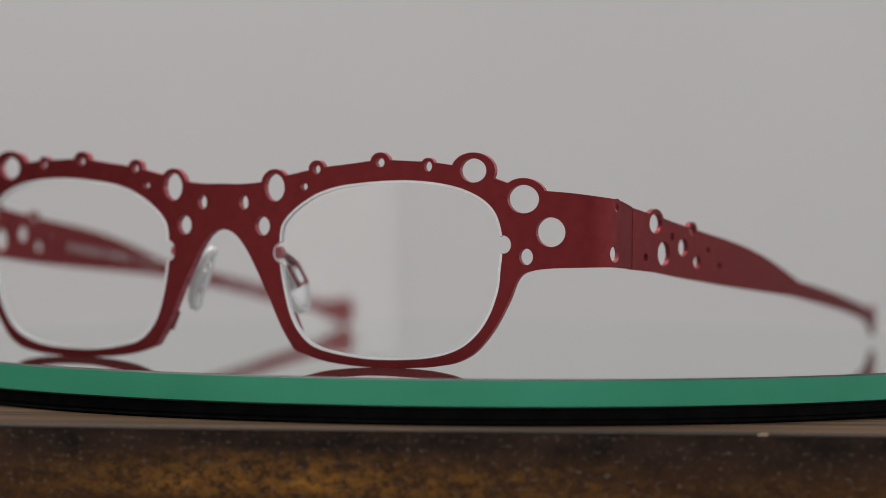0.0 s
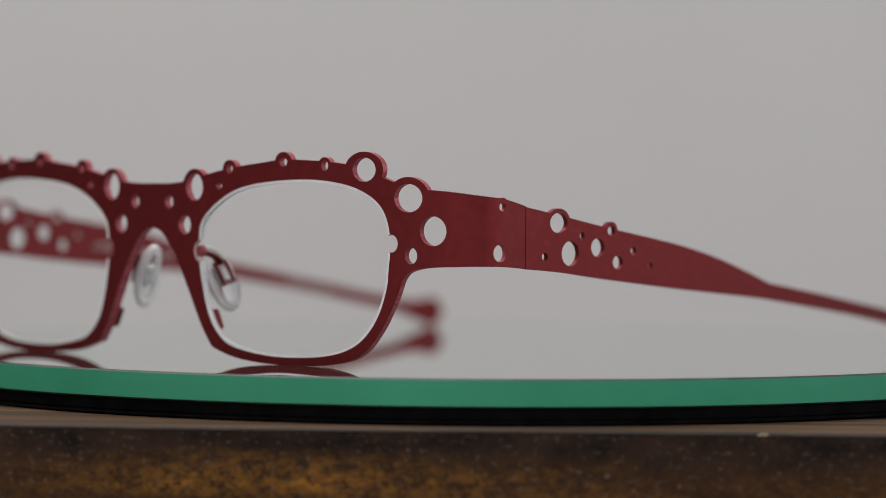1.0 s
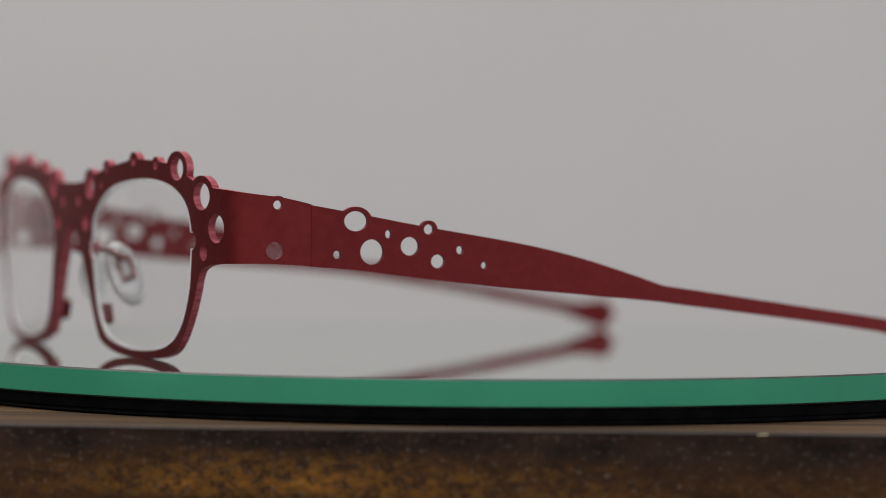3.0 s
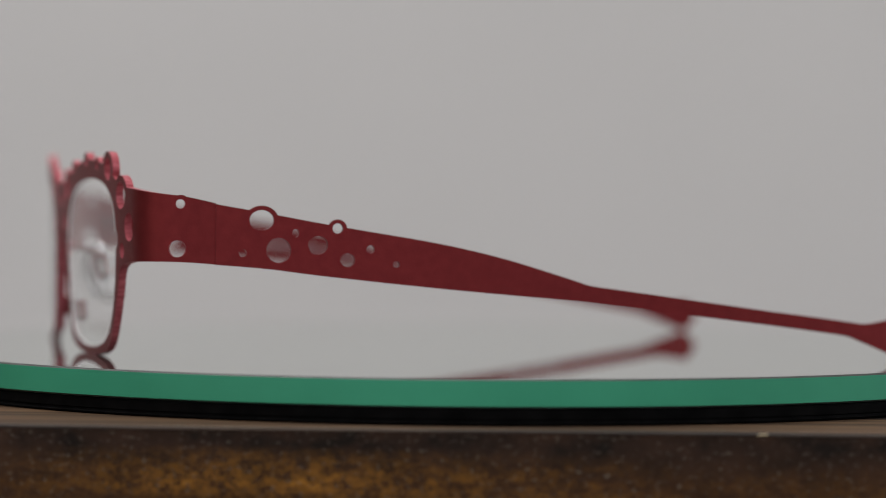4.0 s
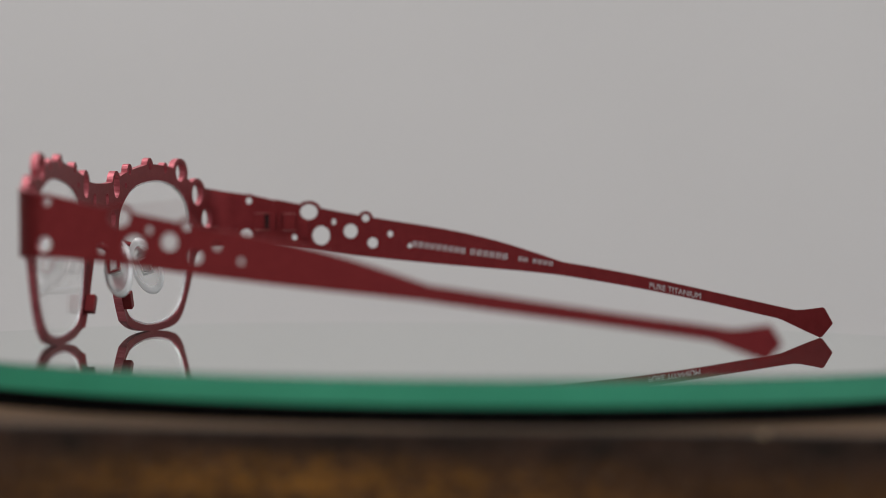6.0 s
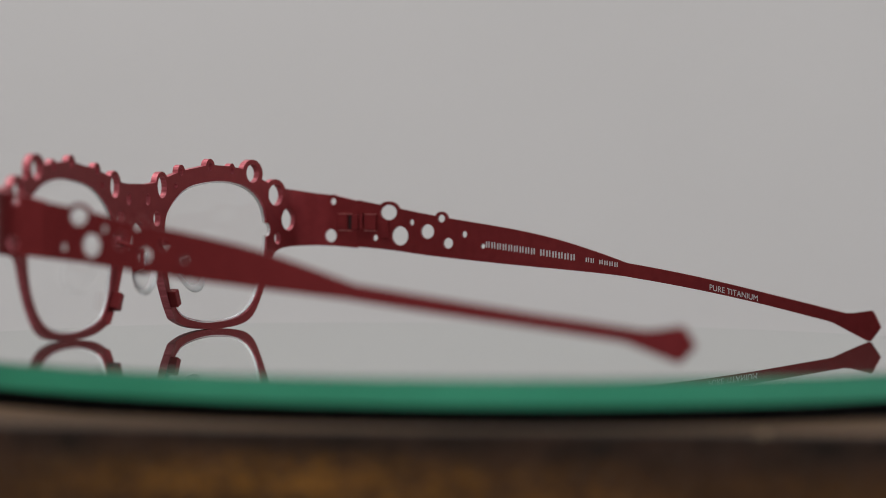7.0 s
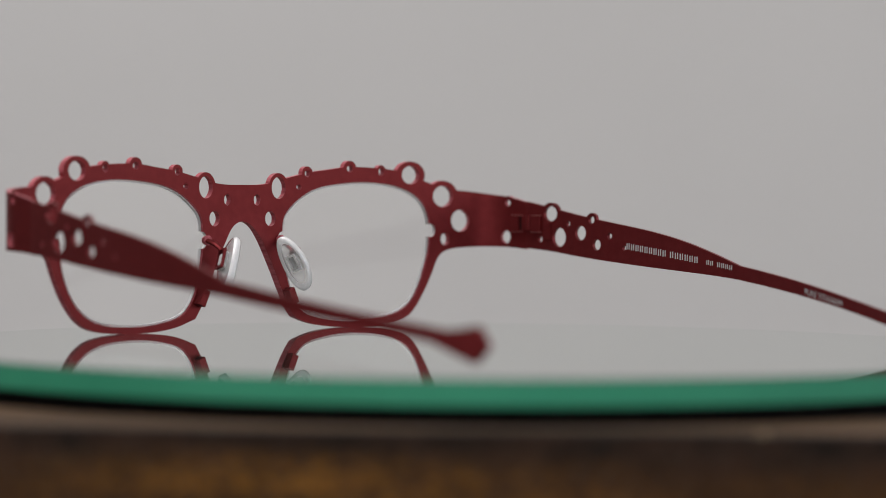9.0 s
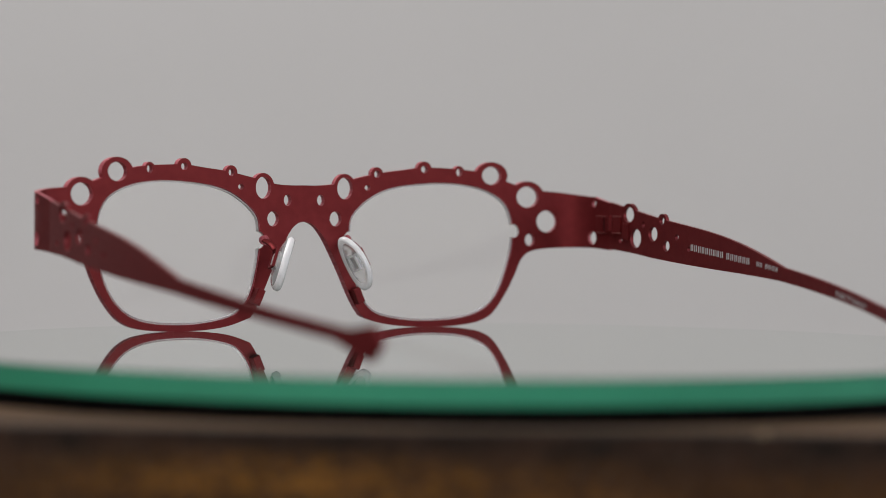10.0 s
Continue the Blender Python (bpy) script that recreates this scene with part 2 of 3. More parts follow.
def sheet(solid, cut, place, thick, step=2.0):
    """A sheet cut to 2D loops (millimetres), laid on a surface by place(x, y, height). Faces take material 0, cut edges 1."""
    from mathutils.geometry import delaunay_2d_cdt
    pts, edges = [], []
    for loop in solid + cut:
        k = len(pts)
        pts += loop
        edges += [(k + i, k + (i + 1) % len(loop)) for i in range(len(loop))]
    x0, x1 = min(p.x for p in pts), max(p.x for p in pts)
    y0, y1 = min(p.y for p in pts), max(p.y for p in pts)
    boxes = [(min(p.x for p in l), max(p.x for p in l), min(p.y for p in l), max(p.y for p in l), l) for l in solid]
    cuts = [(min(p.x for p in l), max(p.x for p in l), min(p.y for p in l), max(p.y for p in l), l) for l in cut]

    def within(p, groups):
        return any(a < p.x < b and c < p.y < d and inside(p, l) for a, b, c, d, l in groups)

    for i in range(int((x1 - x0) / step)):
        for j in range(int((y1 - y0) / step)):
            p = Vector((x0 + (i + 0.5) * step, y0 + (j + 0.5) * step))
            if within(p, boxes) and not within(p, cuts):
                pts.append(p)
    vs, _, fs, _, _, _ = delaunay_2d_cdt(pts, edges, [], 0, 1e-4)
    bm = bmesh.new()
    top = [bm.verts.new(place(v.x, v.y, thick / 2)) for v in vs]
    low = [bm.verts.new(place(v.x, v.y, -thick / 2)) for v in vs]
    for f in fs:
        c = sum((vs[i] for i in f), Vector((0, 0))) / len(f)
        if within(c, boxes) and not within(c, cuts):
            bm.faces.new([top[i] for i in f])
            bm.faces.new([low[i] for i in reversed(f)])
    pair = {t: l for t, l in zip(top, low)}
    for e in [e for e in bm.edges if len(e.link_faces) == 1 and e.verts[0] in pair and e.verts[1] in pair]:
        f = e.link_faces[0]
        lp = next(l for l in f.loops if l.edge == e)
        a, b = lp.vert, lp.link_loop_next.vert
        q = bm.faces.new([b, a, pair[a], pair[b]])
        q.material_index = 1
    bmesh.ops.delete(bm, geom=[v for v in bm.verts if not v.link_faces], context="VERTS")
    bm.normal_update()
    for f in bm.faces:
        f.smooth = True
    for e in bm.edges:
        if len({f.material_index for f in e.link_faces}) > 1 or (len(e.link_faces) == 2 and e.calc_face_angle(0) > 0.7):
            e.smooth = False
    return bm


def tube(bm, path, radius, n=10, flat=1.0):
    """A round or flattened rod along 3D points."""
    rings = []
    for i, p in enumerate(path):
        d = (path[min(i + 1, len(path) - 1)] - path[max(i - 1, 0)]).normalized()
        a = d.cross(Vector((0, 0, 1)) if abs(d.z) < 0.9 else Vector((1, 0, 0))).normalized()
        b = d.cross(a)
        rings.append([bm.verts.new(p + a * radius * flat * math.cos(2 * math.pi * k / n) + b * radius * math.sin(2 * math.pi * k / n)) for k in range(n)])
    for r, q in zip(rings, rings[1:]):
        for k in range(n):
            bm.faces.new([r[k], r[(k + 1) % n], q[(k + 1) % n], q[k]]).smooth = True
    bm.faces.new(rings[0][::-1])
    bm.faces.new(rings[-1])
    bmesh.ops.recalc_face_normals(bm, faces=bm.faces[:])
    return bm


# ---- the room ----
def wall(name, lo, hi, mat, hole=None):
    """A wall with thickness; hole cuts an opening through it: (axis along the wall, from, to, low, high)."""
    bm = bmesh.new()
    if hole is None:
        box(bm, lo, hi)
    else:
        ax, a, b, z0, z1 = hole
        for c0, c1, d0, d1 in ((lo[ax], a, lo[2], hi[2]), (b, hi[ax], lo[2], hi[2]), (a, b, lo[2], z0), (a, b, z1, hi[2])):
            l, h = list(lo), list(hi)
            l[ax], h[ax], l[2], h[2] = c0, c1, d0, d1
            box(bm, l, h)
    return tagged(part(name, bm, mat), "plain pale grey plastered wall", "wall", kind="structure")


def window(name, ax, fixed, a, b, z0, z1):
    """Casement frame with a cross bar, set into a wall's opening."""
    root = tagged(new(name), "white painted window frame", "window", kind="structure")

    def bar(nm, c0, c1, d0, d1):
        l, h = [fixed - 0.03] * 2 + [d0], [fixed + 0.03] * 2 + [d1]
        l[ax], h[ax] = c0, c1
        part(nm, box(bmesh.new(), l, h, 0.004), FRAME, root)
    bar("window_frame", a, a + 0.05, z0, z1)
    bar("window_frame", b - 0.05, b, z0, z1)
    bar("window_frame", a + 0.05, b - 0.05, z0, z0 + 0.05)
    bar("window_frame", a + 0.05, b - 0.05, z1 - 0.05, z1)
    return root


FL = -0.9
wall("wall_back", (-2.1, 1.3, FL), (2.1, 1.4, 2.0), PLASTER)
# the left wall is out of view and dark so left-facing surfaces stay dim
wall("wall_left", (-2.1, -2.3, FL), (-2.0, 1.3, 2.0), DIM_SIDE, (1, -2.15, -1.25, -0.75, 0.1))["label"] = "plain wall out of view, made dark taupe to dim the left side"
wall("wall_right", (2.0, -2.3, FL), (2.1, 1.3, 2.0), PLASTER, (1, -1.75, 0.85, -0.5, 1.4))
wall("wall_front", (-2.0, -2.3, FL), (2.0, -2.2, 2.0), PLASTER, (0, -1.25, 1.05, 0.55, 1.75))
window("window_1", 1, 2.05, -1.75, 0.85, -0.5, 1.4)
window("window_3", 1, -2.05, -2.15, -1.25, -0.75, 0.1)
window("window_2", 0, -2.25, -1.25, 1.05, 0.55, 1.75)
tagged(part("floor", box(bmesh.new(), (-2.1, -2.3, FL - 0.1), (2.1, 1.4, FL)), FLOOR), "plain grey floor", "floor", kind="structure")
bm = bmesh.new()
for lo, hi in (((-2.1, -2.3), (-1.5, 1.4)), ((0.1, -2.3), (2.1, 1.4)), ((-1.5, -2.3), (0.1, -0.8)), ((-1.5, 0.8), (0.1, 1.4))):
    box(bm, (*lo, 2.0), (*hi, 2.1))
tagged(part("ceiling", bm, CEILING), "white painted ceiling with a square skylight opening", "ceiling", kind="structure")


# ---- the wooden stand ----
def stand():
    root = tagged(new("wooden_stand"), "dark worn wooden stand with golden-brown grain and bare top", "stand")
    root.matrix_basis = pose(0, 0, 0, 0, 0, -2.4)
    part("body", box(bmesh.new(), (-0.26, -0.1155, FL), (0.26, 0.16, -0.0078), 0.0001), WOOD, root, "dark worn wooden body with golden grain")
    part("top_board", box(bmesh.new(), (-0.26, -0.1155, -0.0078), (0.26, 0.16, -0.0077), 0.0), WOOD_TOP, root, "bare tan wooden top")
    bm = bmesh.new()
    for k in range(9):
        x = 0.0512 + 0.0018 * (random.random() - 0.5) * (k + 2) / 6
        r = 0.00007 + 0.00012 * random.random()
        bmesh.ops.create_icosphere(bm, subdivisions=1, radius=r, matrix=Matrix.Translation((x, -0.1157, -0.0077 - 0.0003 * random.random())))
    part("worn_edge", box(bmesh.new(), (-0.26, -0.1157, -0.0081), (0.26, -0.1143, -0.00763), 0.00018), WORN_EDGE, root, "pale rubbed front edge")
    part("splinters", bm, SPLINTER, root, "pale bare splinters on the edge")
    return root


stand()


# ---- the turntable ----
def build_turntable():
    root = tagged(new("turntable"), "round green-edged glass turntable on a black rubber base", "turntable")
    R = 0.1073
    part("glass_plate", lathe([(0, 0, 0), (R - 0.0004, 0, 0), (R, -0.0003, 2), (R, -0.0045, 1), (R - 0.0004, -0.0048, 2), (0, -0.0048, 1)], 256),
         [GLASS_TOP, GLASS_EDGE, ARRIS], root, "clear glass disc with a green edge")
    part("platter", lathe([(0, -0.0049, 0), (R - 0.0007, -0.0049, 0), (R - 0.0004, -0.0052, 0), (R - 0.0004, -0.0066, 0), (R - 0.0007, -0.0068, 0), (R - 0.0006, -0.0070, 0), (R - 0.0004, -0.0073, 0), (R - 0.0008, -0.0077, 0), (0, -0.0077, 0)], 256), BLACK, root, "matt black platter")
    return root


turntable = build_turntable()

# ---- the spectacles: millimetres across (x), ahead of the axis (n) and up (z) ----
MID = -7.7
HINGE = 59.0
BEND, BEND_R = 62.0, 8.38
SLOPE = math.atan(2 * 0.00135 * BEND)
BEND_N = 77.9 - 0.00135 * BEND ** 2
BEND_LEN = BEND_R * (math.pi / 2 - SLOPE)


def at(x, n, z):
    return Vector(((x + MID) * 0.001, -n * 0.001, z * 0.001))


def front_at(s, z, h):
    """A place on the brow sheet, which is bowed and bends back at both ends."""
    side, a = (1 if s >= 0 else -1), abs(s)
    h *= 1 - 0.375 * min(1, max(0, (a - 60) / 14))
    if a < BEND:
        x, n, turn = a, 77.9 - 0.00135 * a * a, math.atan(2 * 0.00135 * a)
    elif a < BEND + BEND_LEN:
        turn = SLOPE + (a - BEND) / BEND_R
        x = BEND + BEND_R * (math.sin(turn) - math.sin(SLOPE))
        n = BEND_N - BEND_R * (math.cos(SLOPE) - math.cos(turn))
    else:
        turn = math.pi / 2
        x = BEND + BEND_R * (1 - math.sin(SLOPE))
        n = BEND_N - BEND_R * math.cos(SLOPE) - (a - BEND - BEND_LEN)
    n += (0.022 * (z - 31) + 0.2 - 0.009 * s - 0.0075 * a) * min(1, max(0, (72 - a) / 10))
    # the legs of the frame spread a little towards the ground
    x += 0.035 * max(0, 17 - z) if a > 6 else 0
    x += (0.4 if s > 0 else -0.25) * min(1, max(0, (a - 46) / 4)) * min(1, max(0, (17 - z) / 3))
    # one end is bent a little tighter than the other
    tight = min(1, max(0, (s - 45) / 10)) * min(1, max(0, (75 - s) / 9)) * 0.35
    x, n = x - 0.3 * tight, n + tight
    return at(side * (x + h * math.sin(turn)), n + h * math.cos(turn), z)


def flanged_at(s, z, h):
    """The same, with the legs by the nose flanged backwards."""
    deep = min(1, max(0, (15.6 - 0.5 * z - abs(s)) / 0.5)) * min(1, max(0, (23.5 - z) / 4))
    return front_at(s, z, h * (1 + 0.75 * deep) if h < 0 else h)


S_HINGE = BEND + BEND_LEN + (BEND_N - BEND_R * math.cos(SLOPE) - HINGE)
TOP = [(0, 31.3), (4, 31.3), (8, 31.7), (13.5, 33.0), (19.5, 34.2), (25, 34.9), (30, 35.5), (36, 35.4), (41, 35.05), (46, 34.2), (51, 32.5), (56, 31.0), (60, 30.5),
       (64, 30.2), (69, 29.6), (74, 29.0), (S_HINGE, 27.9)]
UNDER = [(S_HINGE, 17.3), (75, 17.6), (70, 17.75), (63, 17.6), (59.3, 17.35), (57, 16.9), (55.5, 16.2), (54.2, 14.6), (52.9, 11.8), (50.4, 7.5), (47.2, 3.4),
         (44, 1.4), (40, 0.5), (35.4, 0.1), (30, 0.0), (24, 0.25), (18.6, 1.0), (14.2, 2.4), (13.0, 3.5), (11.0, 6.9), (8.3, 13.0), (5.6, 18.4), (3.4, 21.6), (1.6, 23.0), (0, 23.4)]
LENS_LOOP = [(11.7, 24.3), (14.1, 27.0), (17.8, 29.4), (21.6, 30.8), (26.3, 31.6), (32.9, 32.1), (38.8, 31.95), (44.0, 31.1), (47.9, 29.6), (50.4, 27.7), (51.8, 25.2), (52.4, 21.5),
             (51.9, 16.5), (50.3, 11.3), (48.3, 7.4), (45.6, 4.5), (42.2, 2.75), (38.0, 1.8), (32.8, 1.4), (26.8, 1.45), (20.8, 2.25), (17.1, 3.35), (14.8, 5.3), (13.1, 8.2), (12.0, 12.4), (11.3, 17.2), (11.2, 21.0)]
# holes: across, up, half width, half height, wall of the ring round it (0: none), its wall at the sides
BUBBLES = [(47.1, 33.85, 2.4, 2.05, 1.0, 1.55), (56.0, 29.1, 2.75, 2.4, 1.15, 1.35), (60.7, 23.6, 2.5, 2.5, 0), (56.5, 19.4, 1.2, 1.4, 0), (10.3, 30.7, 1.95, 2.4, 0.8),
           (7.9, 24.0, 1.45, 1.65, 0), (4.2, 28.05, 0.95, 1.25, 0), (18.4, 33.9, 0.75, 0.8, 0.75), (30.3, 35.1, 0.85, 0.8, 0.95), (39.0, 34.5, 0.75, 0.9, 0.55), (16.0, 30.9, 0.72, 0.62, 0),
           (73.2, 27.75, 0.78, 0.8, 0.75), (72.7, 20.0, 1.42, 1.47, 0)]
TEMPLE_BUBBLES = [(51.1, 25.05, 2.12, 1.74, 0.75), (48.2, 19.8, 2.12, 2.17, 0), (41.4, 20.8, 1.68, 1.63, 0), (36.3, 18.2, 1.27, 1.2, 0), (38.0, 23.7, 0.94, 0.9, 0.65),
                  (32.3, 20.15, 0.7, 0.75, 0), (27.8, 17.5, 0.6, 0.6, 0), (45.3, 22.85, 0.6, 0.75, 0), (54.4, 19.3, 0.72, 0.74, 0)]


def mirrored(loop, side):
    return [Vector((side * p.x, p.y)) for p in loop]


def bubbles(table, sides=(1,)):
    rings, holes = [], []
    for x, y, rx, ry, w, *side in table:
        n = 12 if rx < 1 else 28
        for sd in sides:
            holes.append(ellipse(sd * x, y, rx, ry, n))
            if w:
                rings.append(ellipse(sd * x, y, rx + (side[0] if side else w), ry + w, 36))
    return rings, holes


def build_front(root):
    half = spline(TOP, 5, False) + spline(UNDER, 5, False)
    body = half[:-1] + [Vector((-p.x, p.y)) for p in reversed(half[1:])]
    rings, holes = bubbles(BUBBLES, (1, -1))
    opening = spline(LENS_LOOP, 5)
    cut = holes + [mirrored(opening, 1), mirrored(opening, -1)]
    for sd in (1, -1):
        cut += [ellipse(sd * 52.5, 21.4, 1.4, 1.55, 24), ellipse(sd * 11.5, 19.4, 1.6, 1.9, 24)]
    front = part("front", sheet([body] + rings, cut, flanged_at, 1.35), [RED, RED_EDGE], root, "red titanium brow pierced with round holes")
    for sd in (1, -1):
        lo = mirrored(inset(opening, 0.02), sd)
        li = mirrored(inset(opening, 0.42), sd)
        lens = part("lens", sheet([li, ellipse(sd * 52.5, 21.4, 1.35, 1.5, 24), ellipse(sd * 11.5, 19.4, 1.55, 1.85, 24)], [], lambda s, z, h: front_at(s, z, h + 0.05), 1.1, 3.0), [LENS, BEVEL], root, "clear plastic demonstration lens")
        part("bevel", sheet([lo], [mirrored(inset(opening, 0.43), sd), ellipse(sd * 52.5, 21.4, 1.4, 1.55, 24), ellipse(sd * 11.5, 19.4, 1.6, 1.9, 24)], lambda s, z, h: front_at(s, z, h + 0.3), 0.7), [BEVEL, BEVEL], lens, "milky white lens edge")
        bm = bmesh.new()
        m = Matrix.Translation(front_at(sd * 12.3, 7.2, -1.9)) @ Matrix.Rotation(radians(-24 * sd), 4, "Y")
        box(bm, (-0.0009, -0.0010, -0.0018), (0.0009, 0.0010, 0.0018), 0.0002, m)
        part("rim_lock", bm, RED, root, "small red screw block on the rim")
        build_pad(root, sd)
    return front


def build_pad(root, sd):
    """A clear oval pad with a thick rim, clipped by a clear box to a red arm."""
    c = at(sd * 9.2, 70.6, 14.6)
    long = Vector((sd * 0.47, 0.24, -1.0)).normalized()
    nrm = Vector((-sd * 0.97, 0.14, 0.0))
    nrm = (nrm - long * nrm.dot(long)).normalized()
    wide = long.cross(nrm)

    def oval(x, z, h):
        # narrower towards the top, dished towards the nose
        return c + long * z * 0.0064 + wide * x * 0.0031 * (1 + 0.10 * z) + nrm * (h + 0.0006 * z * z)

    bm = bmesh.new()
    n, rings = 36, []
    for r, h in ((0.0, 0.0002), (0.45, 0.0002), (0.74, 0.0003), (0.86, 0.0006), (0.94, 0.0007), (1.0, 0.0003), (1.0, -0.0005), (0.9, -0.0010), (0.6, -0.0013), (0.0, -0.0014)):
        if r == 0:
            rings.append([bm.verts.new(oval(0, 0, h))] * n)
        else:
            rings.append([bm.verts.new(oval(r * math.cos(2 * math.pi * k / n), r * math.sin(2 * math.pi * k / n), h)) for k in range(n)])
    for i, (a, b) in enumerate(zip(rings, rings[1:])):
        for k in range(n):
            vs = []
            for v in (a[k], b[k], b[(k + 1) % n], a[(k + 1) % n]):
                if v not in vs:
                    vs.append(v)
            f = bm.faces.new(vs)
            f.smooth, f.material_index = True, 1 if 2 <= i <= 6 else 0
    bmesh.ops.recalc_face_normals(bm, faces=bm.faces[:])
    pad = part("nose_pad", bm, [PAD, PAD_RIM], root, "clear silicone nose pad")
    # the clip: an open box of four small walls behind the pad
    m = Matrix.Translation(c - nrm * 0.0007) @ Matrix((wide, nrm, long)).transposed().to_4x4()
    bm = bmesh.new()
    for lo, hi in (((-0.0012, -0.0010, -0.0019), (-0.0008, 0.0014, 0.0019)), ((0.0008, -0.0010, -0.0019), (0.0012, 0.0014, 0.0019)),
                   ((-0.0008, -0.0010, -0.0019), (0.0008, 0.0014, -0.0014)), ((-0.0008, -0.0010, 0.0014), (0.0008, 0.0014, 0.0019)),
                   ((-0.0006, -0.0016, -0.0012), (0.0006, -0.0010, 0.0012))):
        box(bm, lo, hi, 0.0001, m)
    part("pad_box", bm, CLIP, pad, "clear moulded clip box")
    # the arm ends in a small red loop round the clip
    bm = bmesh.new()
    for lo, hi in (((-0.0014, -0.0017, -0.0024), (-0.0009, -0.0011, 0.0020)), ((0.0009, -0.0017, -0.0024), (0.0014, -0.0011, 0.0020)),
                   ((-0.0009, -0.0017, -0.0024), (0.0009, -0.0011, -0.0017)), ((-0.0009, -0.0017, 0.0016), (0.0009, -0.0011, 0.0020))):
        box(bm, lo, hi, 0.0001, m)
    part("arm_loop", bm, RED, root, "red end loop of the pad arm")
    a = front_at(sd * 10.2, 19.4, -0.5)
    b = c - nrm * 0.0021 - long * 0.0021
    path = [a.lerp(b, k / 10) + Vector((sd * 0.0002, 0.0008, 0.0002)) * math.sin(math.pi * k / 10) for k in range(11)]
    arm = part("pad_arm", tube(bmesh.new(), path, 0.0005, 12, 1.8), RED, root)
    bm = bmesh.new()
    bmesh.ops.create_cone(bm, cap_ends=True, segments=20, radius1=0.0011, radius2=0.0009, depth=0.0012,
                          matrix=Matrix.Translation(front_at(sd * 10.4, 19.4, -0.8)) @ Matrix.Rotation(radians(90), 4, "X"))
    part("arm_root", bm, RED_EDGE, arm, "pinkish red soldered arm root")


BLADE_TOP = [(HINGE - 0.006, 27.75), (50, 26.2), (40, 24.4), (32, 23.1), (26, 22.15), (20, 21.1), (14, 19.85), (8, 18.35), (2, 16.6), (-3, 15.05), (-6.5, 13.95), (-8, 13.7)]
TIP = [(-8, 13.7), (-20, 12.1), (-40, 9.4), (-51, 8.0), (-58.8, 6.9), (-60.5, 7.0), (-65.0, 7.75), (-65.5, 7.5), (-67.2, 4.6), (-67.2, 4.2), (-65.0, 1.5), (-64.4, 1.35), (-56.0, 4.65), (-54.5, 4.95)]
BLADE_LOW = [(-54.5, 4.95), (-40, 6.9), (-20, 9.3), (-10, 10.5), (-6, 11.0), (0, 11.55), (20, 13.3), (40, 15.35), (50, 16.55), (HINGE - 0.006, 17.25)]


def build_temple(root, sd):
    # the two arms splay differently: one nearly straight, the other drawn in and lower at its tip
    if sd > 0:
        bow = np.polyfit([59, 45, 28, -7, -66], [69.05, 70.7, 72.2, 74.2, 68.0], 3)
        drop = np.polyfit([59, -66], [0, 0], 1)
    else:
        bow = np.polyfit([59, 28, -7, -66], [69.0, 67.9, 66.5, 54.6], 3)
        drop = np.polyfit([59, 40, 28, 10, -7, -20, -32, -45, -55, -64.5], [0.35, 0.48, 0.65, 1.0, 1.25, 0.95, 0.3, -0.45, -0.95, -1.33], 5)

    def temple_at(n, z, h):
        far = n - 0.6 * max(0, -n - 40) / 27 if sd > 0 else n + 0.6 * max(0, -n) / 66
        return at(sd * (float(np.polyval(bow, n)) + h), far, z + float(np.polyval(drop, n)))

    def outward(n, z, h):
        return temple_at(-n, z, h)

    loop = spline(BLADE_TOP, 5, False)[:-1] + dense(TIP)[:-1] + spline(BLADE_LOW, 9, False)
    rings, holes = bubbles(TEMPLE_BUBBLES)
    flip = (lambda l: [Vector((-p.x, p.y)) for p in l])
    bm = sheet([flip(l) for l in [loop] + rings], [flip(l) for l in holes], outward, 0.84, 3.0)
    bmesh.ops.recalc_face_normals(bm, faces=bm.faces[:])
    temple = part("temple", bm, [RED, TEMPLE_EDGE], root, "long flat red temple arm with round holes and a spade tip")

    def block(name, n0, n1, z0, z1, h0, h1, mat=RED):
        bm = bmesh.new()
        lo, hi = at(0, max(n0, n1), z0), at(0, min(n0, n1), z1)
        x0, x1 = sorted((temple_at(n0, z0, h0).x, temple_at(n0, z0, h1).x))
        box(bm, (x0, lo.y, lo.z), (x1, hi.y, hi.z), 0.00015)
        return part(name, bm, mat, temple)
    # the hinge: two leaves, a gap with its shade painted in and three knuckles on a pin; beside it the spring stop
    block("hinge_leaf", 63.6, 61.3, 21.3, 24.9, -1.15, -0.42)
    block("hinge_leaf", 60.2, 58.6, 21.5, 24.7, -1.05, -0.42)
    block("hinge_leaf", 57.0, 54.0, 21.3, 24.9, -1.15, -0.42)
    for z0, z1 in ((21.4, 22.4), (22.5, 23.7), (23.8, 24.8)):
        bm = bmesh.new()
        bmesh.ops.create_cone(bm, cap_ends=True, segments=16, radius1=0.0006, radius2=0.0006, depth=(z1 - z0) * 0.001,
                              matrix=Matrix.Translation(temple_at(57.8 if z0 != 22.5 else 57.9, (z0 + z1) / 2, -0.9)))
        part("hinge_knuckle", bm, RED, temple)
    # paler lips along the leaves, and a near-black strip painting the slot's shade
    for z in (21.15, 24.9):
        block("hinge_lip", 63.6, 60.2, z, z + 0.15, -1.2, -0.42, LIP)
        block("hinge_lip", 57.0, 54.0, z, z + 0.15, -1.2, -0.42, LIP)
    block("slot_shade_strip", 61.25, 60.25, 21.5, 24.7, -0.6, -0.42, SLOT_SHADE)
    block("hinge_stop", 53.0, 50.9, 19.6, 23.4, -0.85, -0.42)
    if sd < 0:
        lettering(temple, temple_at)
    return temple


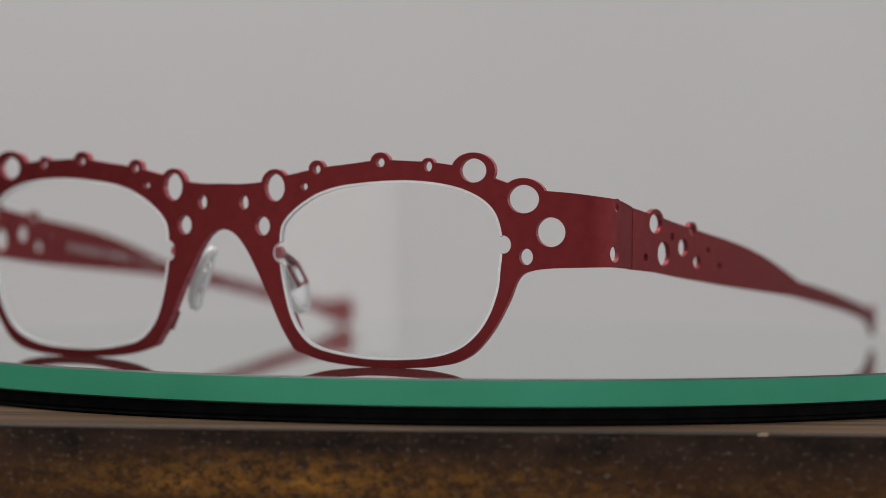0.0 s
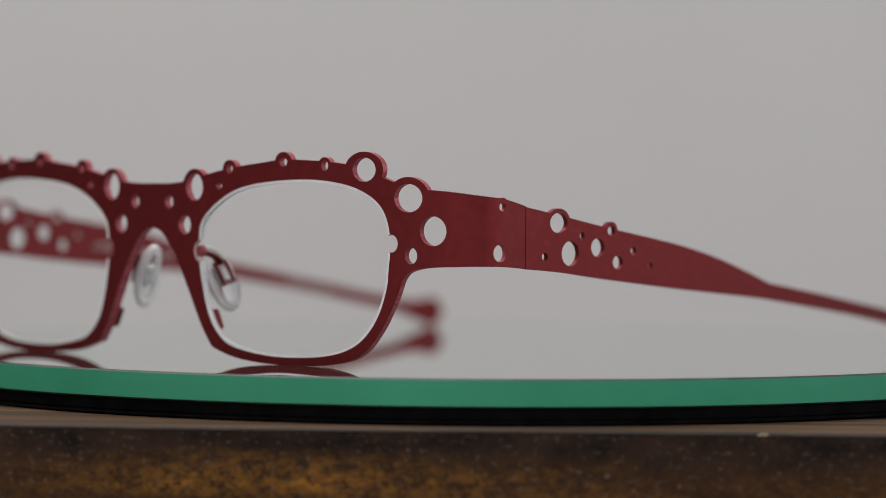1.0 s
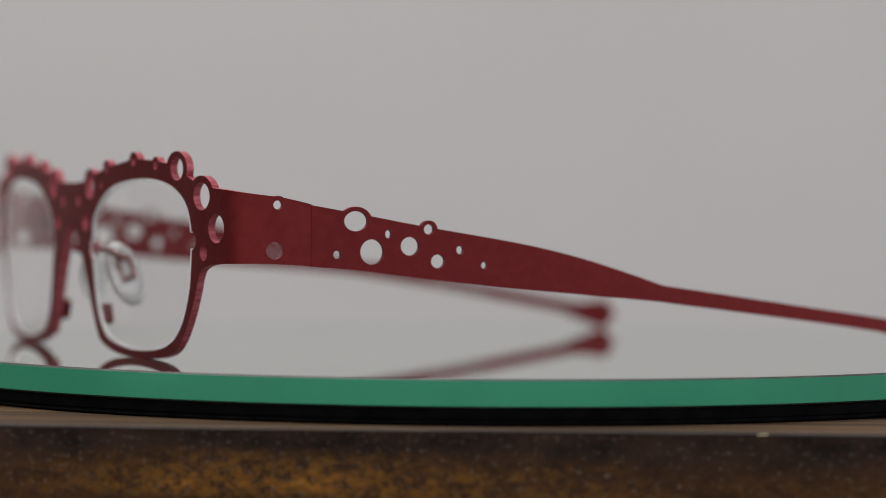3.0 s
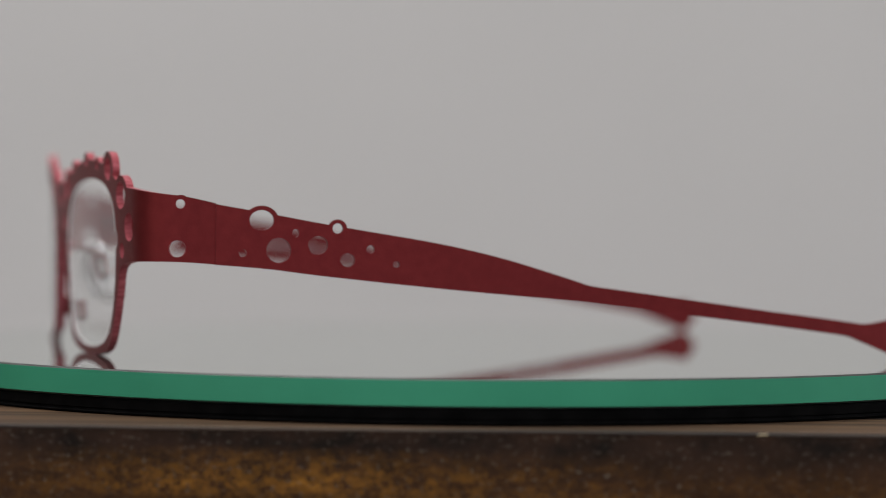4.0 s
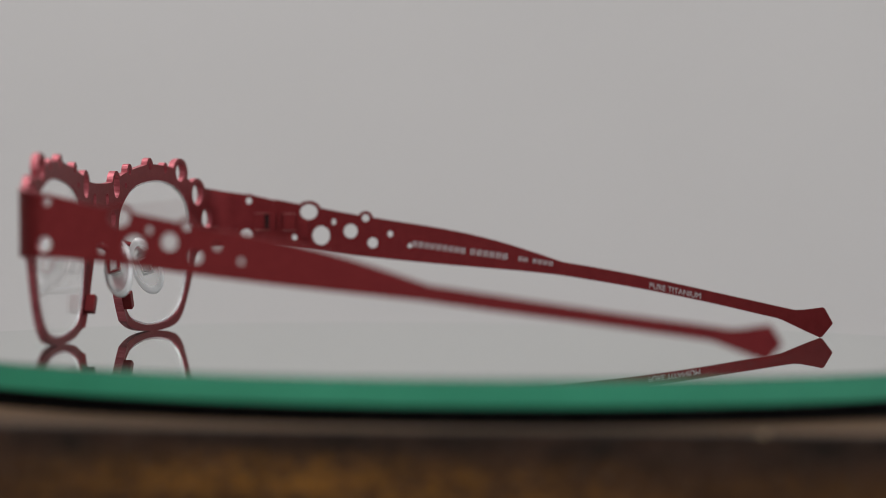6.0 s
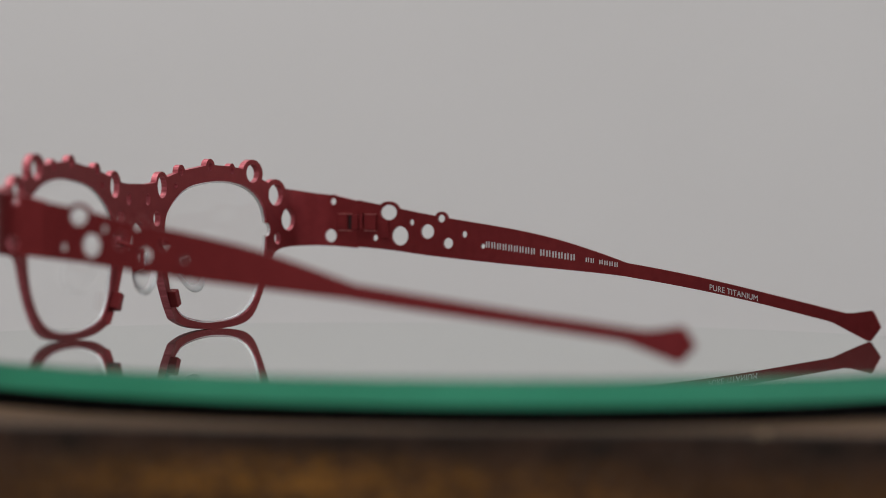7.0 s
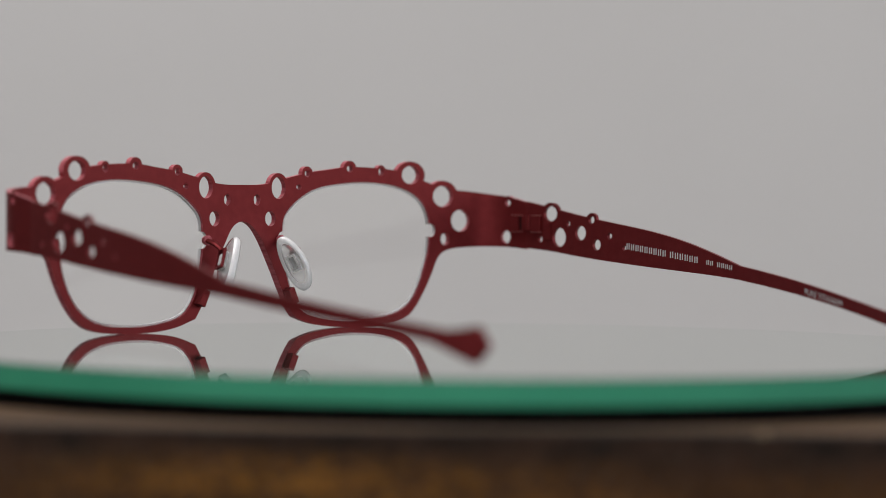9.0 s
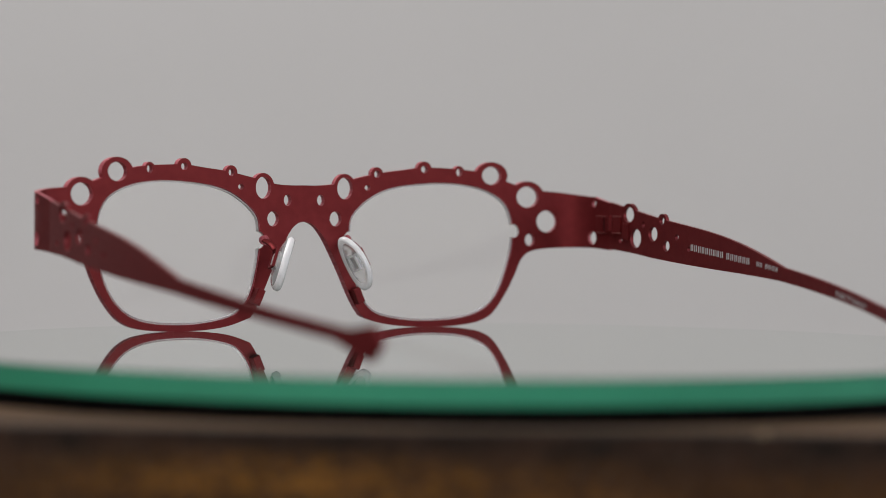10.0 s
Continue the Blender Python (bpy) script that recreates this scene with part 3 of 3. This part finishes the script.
def lettering(temple, temple_at):
    """Pale print on the inside of one arm: two lines that stay plain bars, and one short line of letters."""
    bm = bmesh.new()
    n = 27.2
    for word, width, height, gap in ((9, 1.36, 1.35, 0.85), (6, 1.45, 1.35, 2.2), (2, 1.15, 1.0, 0.9), (4, 1.2, 1.0, 0.5)):
        for k in range(word):
            z = 17.85 - (27.2 - n) * 0.142
            for q in (0, 1):
                a, b = n - width * (0.12 + 0.46 * q), n - width * (0.36 + 0.44 * q)
                vs = [bm.verts.new(temple_at(i, j, -0.45)) for i, j in ((a, z - height / 2), (b, z - height / 2), (b, z + height / 2), (a, z + height / 2))]
                bm.faces.new(vs)
            n -= width
        n -= gap
    part("print", bm, PRINT, temple, "pale grey printed line")
    cu = bpy.data.curves.new("lettering", "FONT")
    cu.body, cu.size, cu.align_x = "PURE TITANIUM", 1.75, "LEFT"
    ob = new("lettering", cu)
    dg = bpy.context.evaluated_depsgraph_get()
    me = bpy.data.meshes.new_from_object(ob.evaluated_get(dg))
    bpy.data.objects.remove(ob)
    bpy.data.curves.remove(cu)
    bm = bmesh.new()
    bm.from_mesh(me)
    bpy.data.meshes.remove(me)
    wide = max(v.co.x for v in bm.verts)
    for v in bm.verts:
        k = v.co.x / wide
        v.co = temple_at(-26.4 - 11.6 * k, 9.05 + v.co.y - 1.5 * k, -0.45)
    part("lettering", bm, PRINT, temple, "pale grey printed letters")


def build_spectacles():
    root = tagged(new("spectacles"), "dark red titanium spectacles with bubble holes standing open on glass", "glasses")
    build_front(root)
    build_temple(root, 1)
    build_temple(root, -1)
    return root


spectacles = build_spectacles()


# ---- what moves: table and spectacles turn together ----
def motions():
    turn = [(0.0, 0.0), (0.5, -6.2), (1.0, -12.55), (1.5, -18.8), (2.0, -24.95), (2.5, -31.1), (4.0, -49.7), (4.5, -55.95), (5.0, -62.1), (6.5, -80.2),
            (7.0, -85.9), (7.5, -91.68), (8.0, -97.42), (8.5, -103.13), (9.0, -108.85), (9.5, -114.55), (10.0, -120.2)]
    walk(spectacles, [(t, pose(0, 0, 0, 0, 0, a - 27.43)) for t, a in turn])
    walk(focus, [(t, pose(0, y, 0.02)) for t, y in ((0.0, -0.088), (2.5, -0.084), (5.2, -0.077), (5.3, -0.074), (6.2, 0.058), (6.3, 0.06), (10.0, 0.06))])
    walk(turntable, [(t, pose(0, 0, 0, 0, 0, a)) for t, a in turn])


motions()
